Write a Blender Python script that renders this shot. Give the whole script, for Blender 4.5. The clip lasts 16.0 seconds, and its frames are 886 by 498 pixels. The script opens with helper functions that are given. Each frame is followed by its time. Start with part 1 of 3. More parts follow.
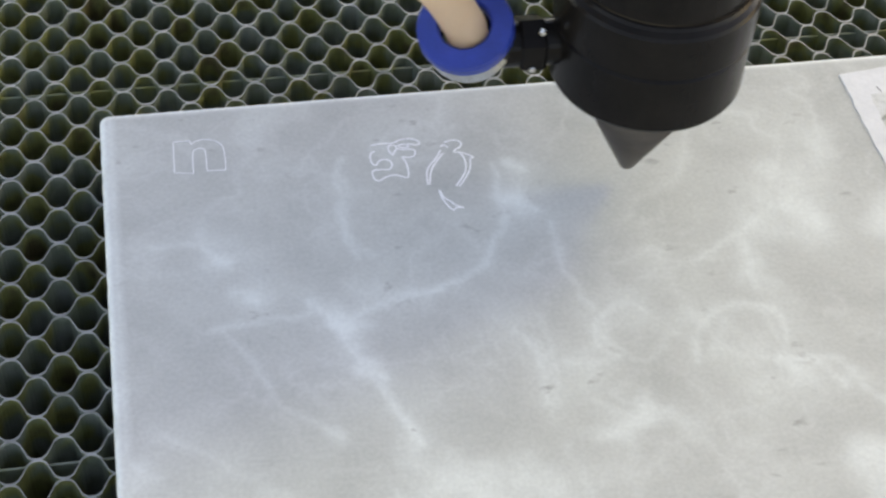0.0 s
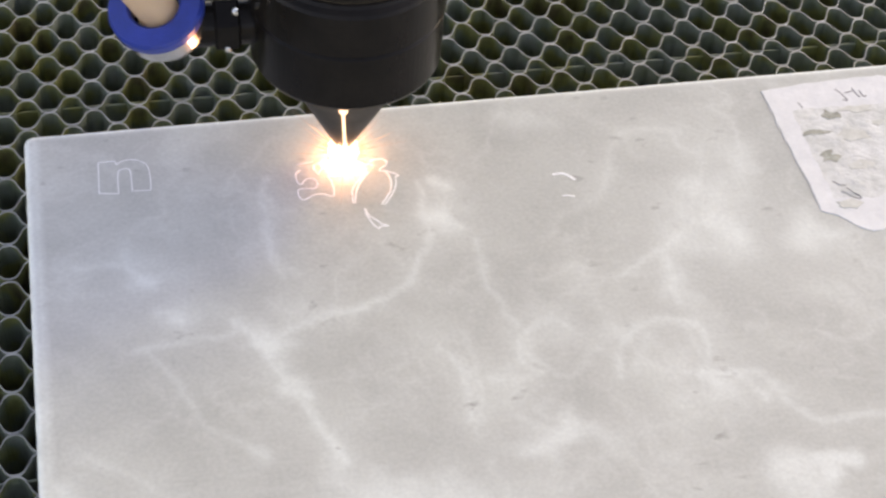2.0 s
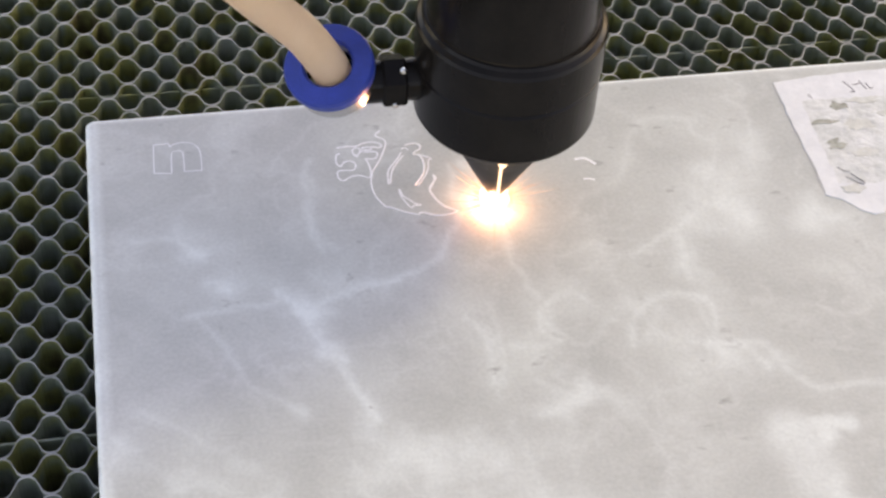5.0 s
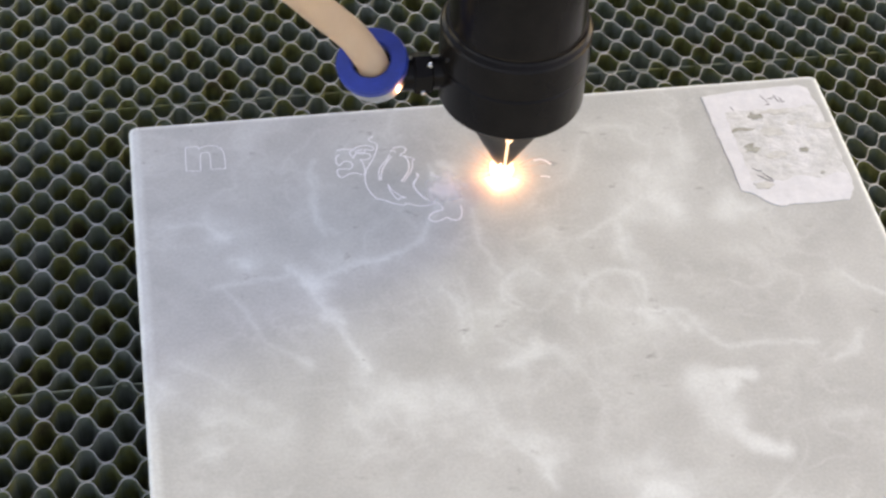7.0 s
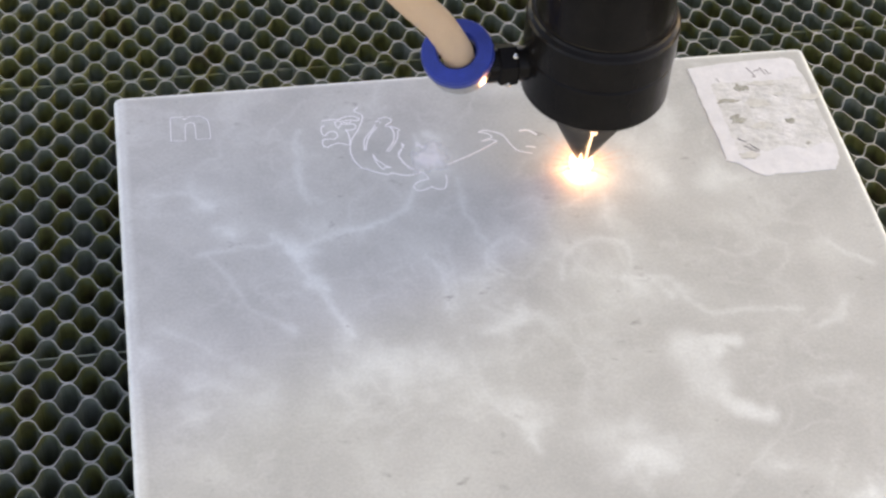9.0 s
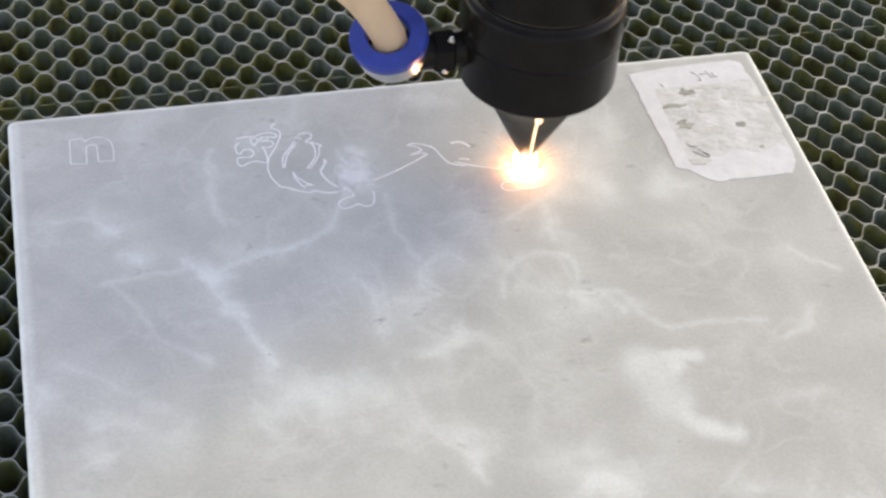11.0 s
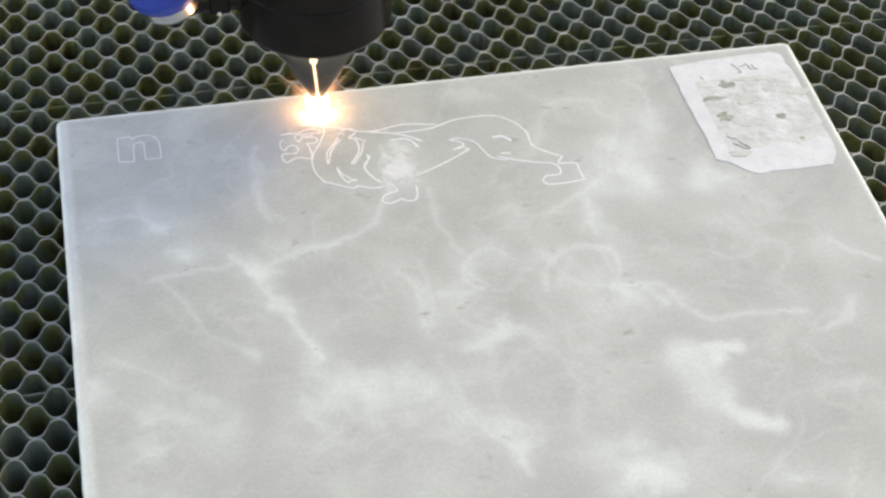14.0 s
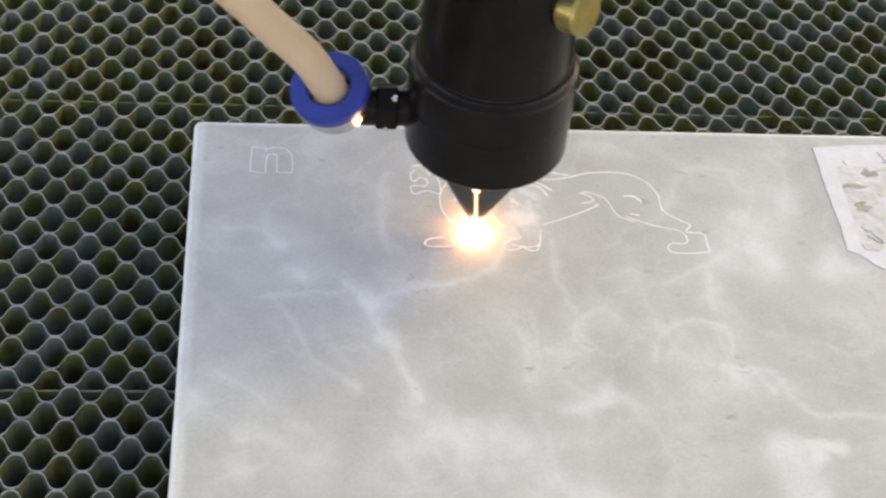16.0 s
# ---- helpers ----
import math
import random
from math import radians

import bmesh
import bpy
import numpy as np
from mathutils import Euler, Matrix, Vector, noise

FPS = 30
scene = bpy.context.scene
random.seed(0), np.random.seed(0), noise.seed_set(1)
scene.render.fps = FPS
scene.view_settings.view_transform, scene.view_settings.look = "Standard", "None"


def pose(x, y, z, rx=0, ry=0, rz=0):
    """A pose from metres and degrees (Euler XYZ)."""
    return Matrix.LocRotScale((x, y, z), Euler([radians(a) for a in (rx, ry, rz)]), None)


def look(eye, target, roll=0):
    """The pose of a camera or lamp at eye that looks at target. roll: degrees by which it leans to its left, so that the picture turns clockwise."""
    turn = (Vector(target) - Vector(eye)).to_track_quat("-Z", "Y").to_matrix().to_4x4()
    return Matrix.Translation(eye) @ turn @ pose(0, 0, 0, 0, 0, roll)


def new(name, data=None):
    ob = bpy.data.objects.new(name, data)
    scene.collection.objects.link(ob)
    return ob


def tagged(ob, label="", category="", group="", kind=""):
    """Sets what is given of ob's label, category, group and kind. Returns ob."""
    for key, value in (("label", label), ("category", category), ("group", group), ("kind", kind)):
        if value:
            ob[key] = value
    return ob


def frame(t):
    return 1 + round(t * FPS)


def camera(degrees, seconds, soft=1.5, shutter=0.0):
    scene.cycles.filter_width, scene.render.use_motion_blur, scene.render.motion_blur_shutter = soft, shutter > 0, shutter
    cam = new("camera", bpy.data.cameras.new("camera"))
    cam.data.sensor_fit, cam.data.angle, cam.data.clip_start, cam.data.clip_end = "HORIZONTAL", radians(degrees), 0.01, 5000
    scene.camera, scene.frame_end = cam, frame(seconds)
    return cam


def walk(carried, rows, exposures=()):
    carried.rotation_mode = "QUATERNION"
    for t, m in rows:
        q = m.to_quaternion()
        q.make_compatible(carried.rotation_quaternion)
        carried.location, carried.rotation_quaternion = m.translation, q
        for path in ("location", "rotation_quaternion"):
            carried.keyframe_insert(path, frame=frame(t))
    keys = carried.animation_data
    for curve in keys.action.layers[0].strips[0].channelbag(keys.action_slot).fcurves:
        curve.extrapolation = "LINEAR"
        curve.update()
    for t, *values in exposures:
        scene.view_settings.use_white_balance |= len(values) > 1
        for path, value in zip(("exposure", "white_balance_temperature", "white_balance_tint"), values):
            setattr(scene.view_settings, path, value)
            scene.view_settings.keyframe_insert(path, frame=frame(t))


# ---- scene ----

LENS = 29.23
cam = camera(LENS, 16.0, soft=2.5, shutter=0.5)
walk(cam, [
    (0, look((0.01257, -0.20249, 0.19244), (0.05574, -0.00713, -0.03110), 4.03)),
    (0.5, look((0.01238, -0.20420, 0.19305), (0.05659, -0.00792, -0.02948), 4.12)),
    (1, look((0.01369, -0.20440, 0.19328), (0.05957, -0.00805, -0.02885), 4.29)),
    (1.5, look((0.01831, -0.20465, 0.19377), (0.06853, -0.00879, -0.02785), 4.61)),
    (2, look((0.01614, -0.20374, 0.19368), (0.06829, -0.00781, -0.02744), 5.35)),
    (2.5, look((0.01416, -0.20378, 0.19349), (0.06548, -0.00858, -0.02847), 5.39)),
    (3, look((0.01512, -0.20499, 0.19310), (0.06356, -0.01013, -0.02979), 5.02)),
    (5.5, look((0.01571, -0.23369, 0.22032), (0.05929, -0.03667, -0.00169), 4.05)),
    (6, look((0.01008, -0.25256, 0.24191), (0.05664, -0.05700, 0.01922), 4.67)),
    (6.5, look((0.01063, -0.25851, 0.24477), (0.05625, -0.06269, 0.02212), 4.85)),
    (7, look((0.01042, -0.26354, 0.25021), (0.05397, -0.06630, 0.02840), 4.19)),
    (7.5, look((0.00517, -0.26449, 0.25494), (0.05129, -0.06929, 0.03185), 4.89)),
    (8, look((0.00829, -0.26534, 0.25278), (0.05505, -0.06967, 0.03024), 5.23)),
    (8.5, look((0.00864, -0.26636, 0.25095), (0.05608, -0.07125, 0.02807), 5.41)),
    (9, look((0.01223, -0.26963, 0.24454), (0.05638, -0.07125, 0.02387), 4.21)),
    (9.5, look((0.00623, -0.26173, 0.23773), (0.06011, -0.06374, 0.01888), 5.77)),
    (10, look((0.01026, -0.26089, 0.22068), (0.06765, -0.05983, 0.00555), 5.67)),
    (12.5, look((0.01766, -0.25565, 0.21415), (0.07196, -0.04708, 0.00546), 2.99)),
    (13, look((0.01428, -0.25751, 0.22011), (0.06865, -0.05081, 0.00959), 3.19)),
    (13.5, look((0.01653, -0.25906, 0.21862), (0.06769, -0.05209, 0.00756), 2.98)),
    (14, look((0.01520, -0.26034, 0.21903), (0.06501, -0.05394, 0.00709), 2.56)),
    (14.5, look((0.01081, -0.26237, 0.21933), (0.05880, -0.05422, 0.00868), 2.88)),
    (15, look((0.00171, -0.25970, 0.22418), (0.05173, -0.05388, 0.01172), 5.15)),
    (15.5, look((0.00945, -0.25341, 0.22393), (0.04636, -0.04593, 0.01041), 6.27)),
    (16, look((0.01761, -0.25235, 0.22517), (0.04522, -0.04410, 0.01099), 6.24)),
], exposures=[
    (0.0, 1.31, 10470, 15), (0.55, 1.31, 10470, 15), (0.6, 1.31, 10830, 21), (1.05, 1.31, 10830, 21), (1.1, 1.31, 10470, 15), (1.55, 1.31, 10470, 15),
    (1.6, 1.31, 10830, 21), (2.7, 1.33, 10890, 22), (3.0, 1.37, 11310, 26), (3.3, 1.33, 10890, 22), (5.5, 1.33, 10890, 22), (6.0, 1.36, 11110, 24),
    (6.4, 1.31, 10830, 21), (9.5, 1.31, 10890, 21), (12.5, 1.31, 10620, 15), (14.0, 1.31, 10620, 14), (14.1, 1.31, 10680, 15), (14.45, 1.31, 10680, 15),
    (14.5, 1.31, 10750, 16), (16.0, 1.31, 10890, 19),
])

# ---- light ----
world = bpy.data.worlds.new("daylight")
scene.world = world
world.use_nodes = True
wn = world.node_tree
sky = wn.nodes.new("ShaderNodeTexSky")
sky.sky_type, sky.sun_disc = "NISHITA", False
sky.sun_elevation, sky.sun_rotation = radians(45), radians(65)
sky.air_density, sky.dust_density, sky.ozone_density = 0.6, 0.5, 0.4
wn.links.new(sky.outputs[0], wn.nodes["Background"].inputs[0])
wn.nodes["Background"].inputs[1].default_value = 0.246

sun = new("sun", bpy.data.lights.new("sun", "SUN"))
sun.data.energy, sun.data.angle, sun.data.color = 0.22, radians(11), (0.80, 1.0, 0.20)
sun.matrix_world = look((0.64, 0.30, 0.707), (0, 0, 0))



# ---- material helpers ----
def material(name, color, rough=0.5, metal=0.0, color2=None, scale=200.0, bump=0.0, bump_scale=600.0, spec=0.5):
    """A principled surface with two scales of variation between color and color2 and a fine relief."""
    m = bpy.data.materials.new(name)
    m.use_nodes = True
    nt = m.node_tree
    b = nt.nodes["Principled BSDF"]
    b.inputs["Roughness"].default_value, b.inputs["Metallic"].default_value = rough, metal
    b.inputs["Specular IOR Level"].default_value = spec
    c2 = color2 or [v * 0.75 for v in color]
    tc = nt.nodes.new("ShaderNodeTexCoord")
    n1 = nt.nodes.new("ShaderNodeTexNoise")
    n1.inputs["Scale"].default_value, n1.inputs["Detail"].default_value = scale, 6
    n2 = nt.nodes.new("ShaderNodeTexNoise")
    n2.inputs["Scale"].default_value, n2.inputs["Detail"].default_value = scale * 7, 4
    mx = nt.nodes.new("ShaderNodeMath")
    mx.operation = "MULTIPLY_ADD"
    mx.inputs[1].default_value = 0.4
    ramp = nt.nodes.new("ShaderNodeValToRGB")
    ramp.color_ramp.elements[0].position, ramp.color_ramp.elements[1].position = 0.5, 0.9
    ramp.color_ramp.elements[0].color, ramp.color_ramp.elements[1].color = (*c2, 1), (*color, 1)
    for n in (n1, n2):
        nt.links.new(tc.outputs["Object"], n.inputs["Vector"])
    nt.links.new(n2.outputs["Fac"], mx.inputs[0])
    nt.links.new(n1.outputs["Fac"], mx.inputs[2])
    nt.links.new(mx.outputs[0], ramp.inputs[0])
    nt.links.new(ramp.outputs[0], b.inputs["Base Color"])
    if bump:
        n3 = nt.nodes.new("ShaderNodeTexNoise")
        n3.inputs["Scale"].default_value, n3.inputs["Detail"].default_value = bump_scale, 5
        nt.links.new(tc.outputs["Object"], n3.inputs["Vector"])
        bp = nt.nodes.new("ShaderNodeBump")
        bp.inputs["Strength"].default_value, bp.inputs["Distance"].default_value = bump, 0.0005
        nt.links.new(n3.outputs["Fac"], bp.inputs["Height"])
        nt.links.new(bp.outputs[0], b.inputs["Normal"])
    return m


def glowing(name, color, strength, cover=1.0):
    """An emitter, such as hot gas: it gives off light, and covers what lies behind it only in part."""
    m = bpy.data.materials.new(name)
    m.use_nodes = True
    nt = m.node_tree
    nt.nodes.remove(nt.nodes["Principled BSDF"])
    em = nt.nodes.new("ShaderNodeEmission")
    em.inputs[0].default_value, em.inputs[1].default_value = (*color, 1), strength
    last = em.outputs[0]
    if cover < 1:
        tr, mix = nt.nodes.new("ShaderNodeBsdfTransparent"), nt.nodes.new("ShaderNodeMixShader")
        mix.inputs[0].default_value = cover
        nt.links.new(tr.outputs[0], mix.inputs[1])
        nt.links.new(last, mix.inputs[2])
        last = mix.outputs[0]
    nt.links.new(last, nt.nodes["Material Output"].inputs[0])
    return m


def part(name, bm, mat, parent=None, label="", smooth=False):
    """Links a bmesh as one mesh object under parent."""
    me = bpy.data.meshes.new(name)
    bm.normal_update()
    bm.to_mesh(me)
    bm.free()
    if mat:
        me.materials.append(mat)
    if smooth:
        for p in me.polygons:
            p.use_smooth = True
    ob = new(name, me)
    ob.parent = parent
    if label:
        ob["label"] = label
    return ob


def lathe(profile, segments=64, closed_ends=True):
    """A solid turned about z from rows of radius and height."""
    bm = bmesh.new()
    rings = []
    for r, z in profile:
        rings.append([bm.verts.new((r * math.cos(2 * math.pi * k / segments), r * math.sin(2 * math.pi * k / segments), z)) for k in range(segments)])
    for a, b in zip(rings, rings[1:]):
        for k in range(segments):
            bm.faces.new((a[k], a[(k + 1) % segments], b[(k + 1) % segments], b[k]))
    if closed_ends:
        bm.faces.new(rings[0][::-1])
        bm.faces.new(rings[-1])
    bmesh.ops.recalc_face_normals(bm, faces=bm.faces)
    return bm


def smooth_line(points, steps=8):
    """A Catmull-Rom line through the points."""
    pts = [Vector(p) for p in points]
    pts = [pts[0] * 2 - pts[1]] + pts + [pts[-1] * 2 - pts[-2]]
    out = []
    for i in range(1, len(pts) - 2):
        a, b, c, d = pts[i - 1 : i + 3]
        for k in range(steps):
            t = k / steps
            out.append(0.5 * (2 * b + (c - a) * t + (2 * a - 5 * b + 4 * c - d) * t * t + (3 * b - a - 3 * c + d) * t**3))
    out.append(pts[-2])
    return out


def tube(points, radius, segments=20, closed_ends=True):
    """A round tube along a smooth line."""
    line = smooth_line(points)
    bm, rings = bmesh.new(), []
    side = None
    for i, p in enumerate(line):
        way = (line[min(i + 1, len(line) - 1)] - line[max(i - 1, 0)]).normalized()
        if side is None:
            side = way.orthogonal().normalized()
        side = (side - way * side.dot(way)).normalized()
        up = way.cross(side)
        rings.append([bm.verts.new(p + radius * (math.cos(2 * math.pi * k / segments) * side + math.sin(2 * math.pi * k / segments) * up)) for k in range(segments)])
    for a, b in zip(rings, rings[1:]):
        for k in range(segments):
            bm.faces.new((a[k], a[(k + 1) % segments], b[(k + 1) % segments], b[k]))
    if closed_ends:
        bm.faces.new(rings[0][::-1])
        bm.faces.new(rings[-1])
    bmesh.ops.recalc_face_normals(bm, faces=bm.faces)
    return bm


def turned(bm, m):
    bmesh.ops.transform(bm, matrix=m, verts=bm.verts)
    return bm


# ---- materials ----
def foil():
    """Sooty aluminium foil: grey-green, with cells that are scorched olive or brown; darkened further for the shade
    inside the cells.
    """
    m = material("aluminium_foil", (0.30, 0.33, 0.25), 0.42, 0.1, (0.12, 0.13, 0.05), 130, 0.3, 900)
    nt = m.node_tree
    n = nt.nodes.new("ShaderNodeTexNoise")
    n.inputs["Scale"].default_value, n.inputs["Detail"].default_value = 125, 3
    tc = nt.nodes.new("ShaderNodeTexCoord")
    nt.links.new(tc.outputs["Object"], n.inputs["Vector"])
    ramp = nt.nodes.new("ShaderNodeValToRGB")
    e = ramp.color_ramp.elements
    e[0].position, e[0].color = 0.30, (0.11, 0.092, 0.045, 1)
    e[1].position, e[1].color = 0.72, (0.23, 0.26, 0.235, 1)
    e.new(0.43).color = (0.19, 0.20, 0.07, 1)
    e.new(0.52).color = (0.16, 0.19, 0.135, 1)
    nt.links.new(n.outputs["Fac"], ramp.inputs[0])
    nt.links.new(ramp.outputs[0], nt.nodes["Principled BSDF"].inputs["Base Color"])
    return m


FOIL = foil()
# bare cut edges, made paler than the walls to carry light on the rims
EDGE = material("bare_lit_edge", (0.36, 0.365, 0.35), 0.45, 0.3, (0.17, 0.175, 0.165), 260)
FLOOR = material("dark_tray", (0.03, 0.032, 0.026), 0.8, 0.0, (0.014, 0.015, 0.012), 80)
BLACK = material("black_anodised", (0.011, 0.0092, 0.008), 0.22, 0.0, (0.006, 0.0052, 0.0047), 150, 0.05, 600, 0.12)
STEEL = material("dark_steel", (0.085, 0.075, 0.068), 0.34, 0.5, (0.06, 0.053, 0.048), 260, 0.06)
BLUE = material("blue_plastic", (0.010, 0.044, 0.30), 0.36, 0.0, (0.008, 0.032, 0.21), 300, 0.05)
CHROME = material("nickel", (0.7, 0.68, 0.64), 0.22, 1.0, (0.6, 0.58, 0.55), 200)
HOSE = material("milky_hose", (0.72, 0.56, 0.42), 0.35, 0.0, (0.62, 0.47, 0.34), 160, 0.05)
hose_nodes, hose_links = HOSE.node_tree.nodes, HOSE.node_tree.links
hose_through, hose_mix = hose_nodes.new("ShaderNodeBsdfTranslucent"), hose_nodes.new("ShaderNodeMixShader")
hose_through.inputs[0].default_value, hose_mix.inputs[0].default_value = (0.85, 0.72, 0.60, 1), 0.55
hose_links.new(hose_nodes["Principled BSDF"].outputs[0], hose_mix.inputs[1])
hose_links.new(hose_through.outputs[0], hose_mix.inputs[2])
hose_links.new(hose_mix.outputs[0], hose_nodes["Material Output"].inputs[0])
BRASS = material("brass", (0.45, 0.36, 0.14), 0.35, 0.8, (0.3, 0.24, 0.09), 300, 0.1)
PAPER = material("sticker_paper", (0.70, 0.705, 0.71), 0.65, 0.0, (0.60, 0.61, 0.62), 260, 0.2)
TORN = material("torn_paper", (0.68, 0.685, 0.675), 0.9, 0.0, (0.52, 0.53, 0.505), 210, 0.6, 700)
SPOT = material("olive_glue", (0.42, 0.42, 0.37), 0.8, 0.0, (0.25, 0.25, 0.21), 700, 0.4, 900)
FAINT = material("thin_glue", (0.62, 0.62, 0.58), 0.8, 0.0, (0.50, 0.50, 0.46), 500, 0.3, 900)
INK = material("ink", (0.12, 0.12, 0.13), 0.6, 0.0, (0.24, 0.24, 0.25), 900)
POWDER = material("burnt_stone_powder", (0.86, 0.86, 0.86), 0.9, 0.0, (0.74, 0.74, 0.75), 900, 0.3, 2500)
FILM = material("powder_film", (0.88, 0.88, 0.88), 0.9, 0.0, (0.78, 0.78, 0.79), 500, 0.2, 1500)
film_nodes, film_links = FILM.node_tree.nodes, FILM.node_tree.links
film_cover = film_nodes.new("ShaderNodeAttribute")
film_cover.attribute_name = "cover"
film_thin = film_nodes.new("ShaderNodeMath")
film_thin.operation = "MULTIPLY"
film_thin.inputs[1].default_value = 0.75
film_links.new(film_cover.outputs["Fac"], film_thin.inputs[0])
film_links.new(film_thin.outputs[0], film_nodes["Principled BSDF"].inputs["Alpha"])
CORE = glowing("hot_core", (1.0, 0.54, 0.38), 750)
# the spark's reflection on the nozzle, given as emission
HIGHLIGHT = glowing("nozzle_highlight", (1.0, 0.76, 0.60), 1.3, 0.5)
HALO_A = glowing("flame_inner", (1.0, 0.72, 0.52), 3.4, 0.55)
# glare and short rays round the spark, built as thin emission
RAYS = glowing("glare_rays", (1.0, 0.60, 0.46), 0.80, 0.20)
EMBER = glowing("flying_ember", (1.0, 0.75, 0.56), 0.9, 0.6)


def stone():
    """Polished pale stone: clouds, a fine net of veins, the large veins of the mesh, and small dark pits."""
    m = bpy.data.materials.new("veined_stone")
    m.use_nodes = True
    nt = m.node_tree
    link, node = nt.links.new, nt.nodes.new
    b = nt.nodes["Principled BSDF"]
    tc = node("ShaderNodeTexCoord")

    def noise_of(scale, detail, vector=None, distort=0.0):
        n = node("ShaderNodeTexNoise")
        n.inputs["Scale"].default_value, n.inputs["Detail"].default_value, n.inputs["Distortion"].default_value = scale, detail, distort
        link(vector or tc.outputs["Object"], n.inputs["Vector"])
        return n

    def ramp_of(source, rows):
        r = node("ShaderNodeValToRGB")
        e = r.color_ramp.elements
        e[0].position, e[1].position = rows[0][0], rows[-1][0]
        e[0].color, e[1].color = (*rows[0][1], 1), (*rows[-1][1], 1)
        for p, c in rows[1:-1]:
            e.new(p).color = (*c, 1)
        link(source, r.inputs[0])
        return r.outputs[0]

    def mixed(kind, fac, a, c):
        x = node("ShaderNodeMix")
        x.data_type, x.blend_type = "RGBA", kind
        for source, slot in ((fac, 0), (a, 6), (c, 7)):
            if isinstance(source, (int, float)):
                x.inputs[slot].default_value = source
            elif isinstance(source, tuple):
                x.inputs[slot].default_value = (*source, 1)
            else:
                link(source, x.inputs[slot])
        return x.outputs[2]

    clouds = ramp_of(noise_of(62, 12, distort=0.35).outputs["Fac"], [(0.30, (0.41, 0.417, 0.393)), (0.48, (0.448, 0.457, 0.43)), (0.58, (0.474, 0.484, 0.455)), (0.70, (0.515, 0.53, 0.497))])
    # a fine net of pale veins: the ridges of two noises, in some regions only
    def ridge(scale, width, distort):
        off = node("ShaderNodeMath")
        off.operation = "SUBTRACT"
        link(noise_of(scale, 6, distort=distort).outputs["Fac"], off.inputs[0])
        off.inputs[1].default_value = 0.5
        size = node("ShaderNodeMath")
        size.operation = "ABSOLUTE"
        link(off.outputs[0], size.inputs[0])
        return ramp_of(size.outputs[0], [(0.0, (1, 1, 1)), (width * 0.35, (0.55, 0.55, 0.55)), (width, (0, 0, 0))])

    where = ramp_of(noise_of(30, 4).outputs["Fac"], [(0.45, (0, 0, 0)), (0.64, (0.34, 0.34, 0.34))])
    col = mixed("MIX", mixed("MULTIPLY", 1.0, ridge(38, 0.045, 0.4), where), clouds, (0.67, 0.69, 0.66))
    often = ramp_of(noise_of(45, 3).outputs["Fac"], [(0.48, (0, 0, 0)), (0.62, (0.24, 0.24, 0.24))])
    col = mixed("MIX", mixed("MULTIPLY", 1.0, ridge(95, 0.06, 0.3), often), col, (0.64, 0.655, 0.63))
    # the large veins
    at = node("ShaderNodeAttribute")
    at.attribute_name = "vein"
    rough = node("ShaderNodeMath")
    rough.operation = "MULTIPLY"
    link(at.outputs["Fac"], rough.inputs[0])
    link(ramp_of(noise_of(120, 9, distort=0.3).outputs["Fac"], [(0.34, (0.62, 0.62, 0.62)), (0.60, (1, 1, 1))]), rough.inputs[1])
    col = mixed("MIX", rough.outputs[0], col, (0.72, 0.755, 0.725))
    # small dark pits, drawn out along x
    longer = node("ShaderNodeMapping")
    longer.inputs["Scale"].default_value = (0.6, 1.0, 1.0)
    link(tc.outputs["Object"], longer.inputs["Vector"])
    pits = ramp_of(noise_of(380, 4, longer.outputs[0]).outputs["Fac"], [(0.63, (0, 0, 0)), (0.75, (1, 1, 1))])
    often = ramp_of(noise_of(60, 3).outputs["Fac"], [(0.48, (0, 0, 0)), (0.64, (0.8, 0.8, 0.8))])
    col = mixed("MIX", mixed("MULTIPLY", 1.0, pits, often), col, (0.25, 0.235, 0.225))
    grain = ramp_of(noise_of(1500, 3).outputs["Fac"], [(0.3, (0.93, 0.93, 0.93)), (0.7, (1.04, 1.04, 1.04))])
    col = mixed("MULTIPLY", 1.0, col, grain)
    b.inputs["Specular IOR Level"].default_value = 0.22
    link(col, b.inputs["Base Color"])
    link(ramp_of(noise_of(90, 5).outputs["Fac"], [(0.3, (0.38, 0.38, 0.38)), (0.7, (0.55, 0.55, 0.55))]), b.inputs["Roughness"])
    bp = node("ShaderNodeBump")
    bp.inputs["Strength"].default_value, bp.inputs["Distance"].default_value = 0.12, 0.0004
    link(noise_of(700, 5).outputs["Fac"], bp.inputs["Height"])
    link(bp.outputs[0], b.inputs["Normal"])
    return m


STONE = stone()

# ---- the bed ----
BED_Z, PITCH, ROW = -0.01365, 0.007685, 0.003815
WAVE_X, WAVE_Y = 5.6731, -0.019267


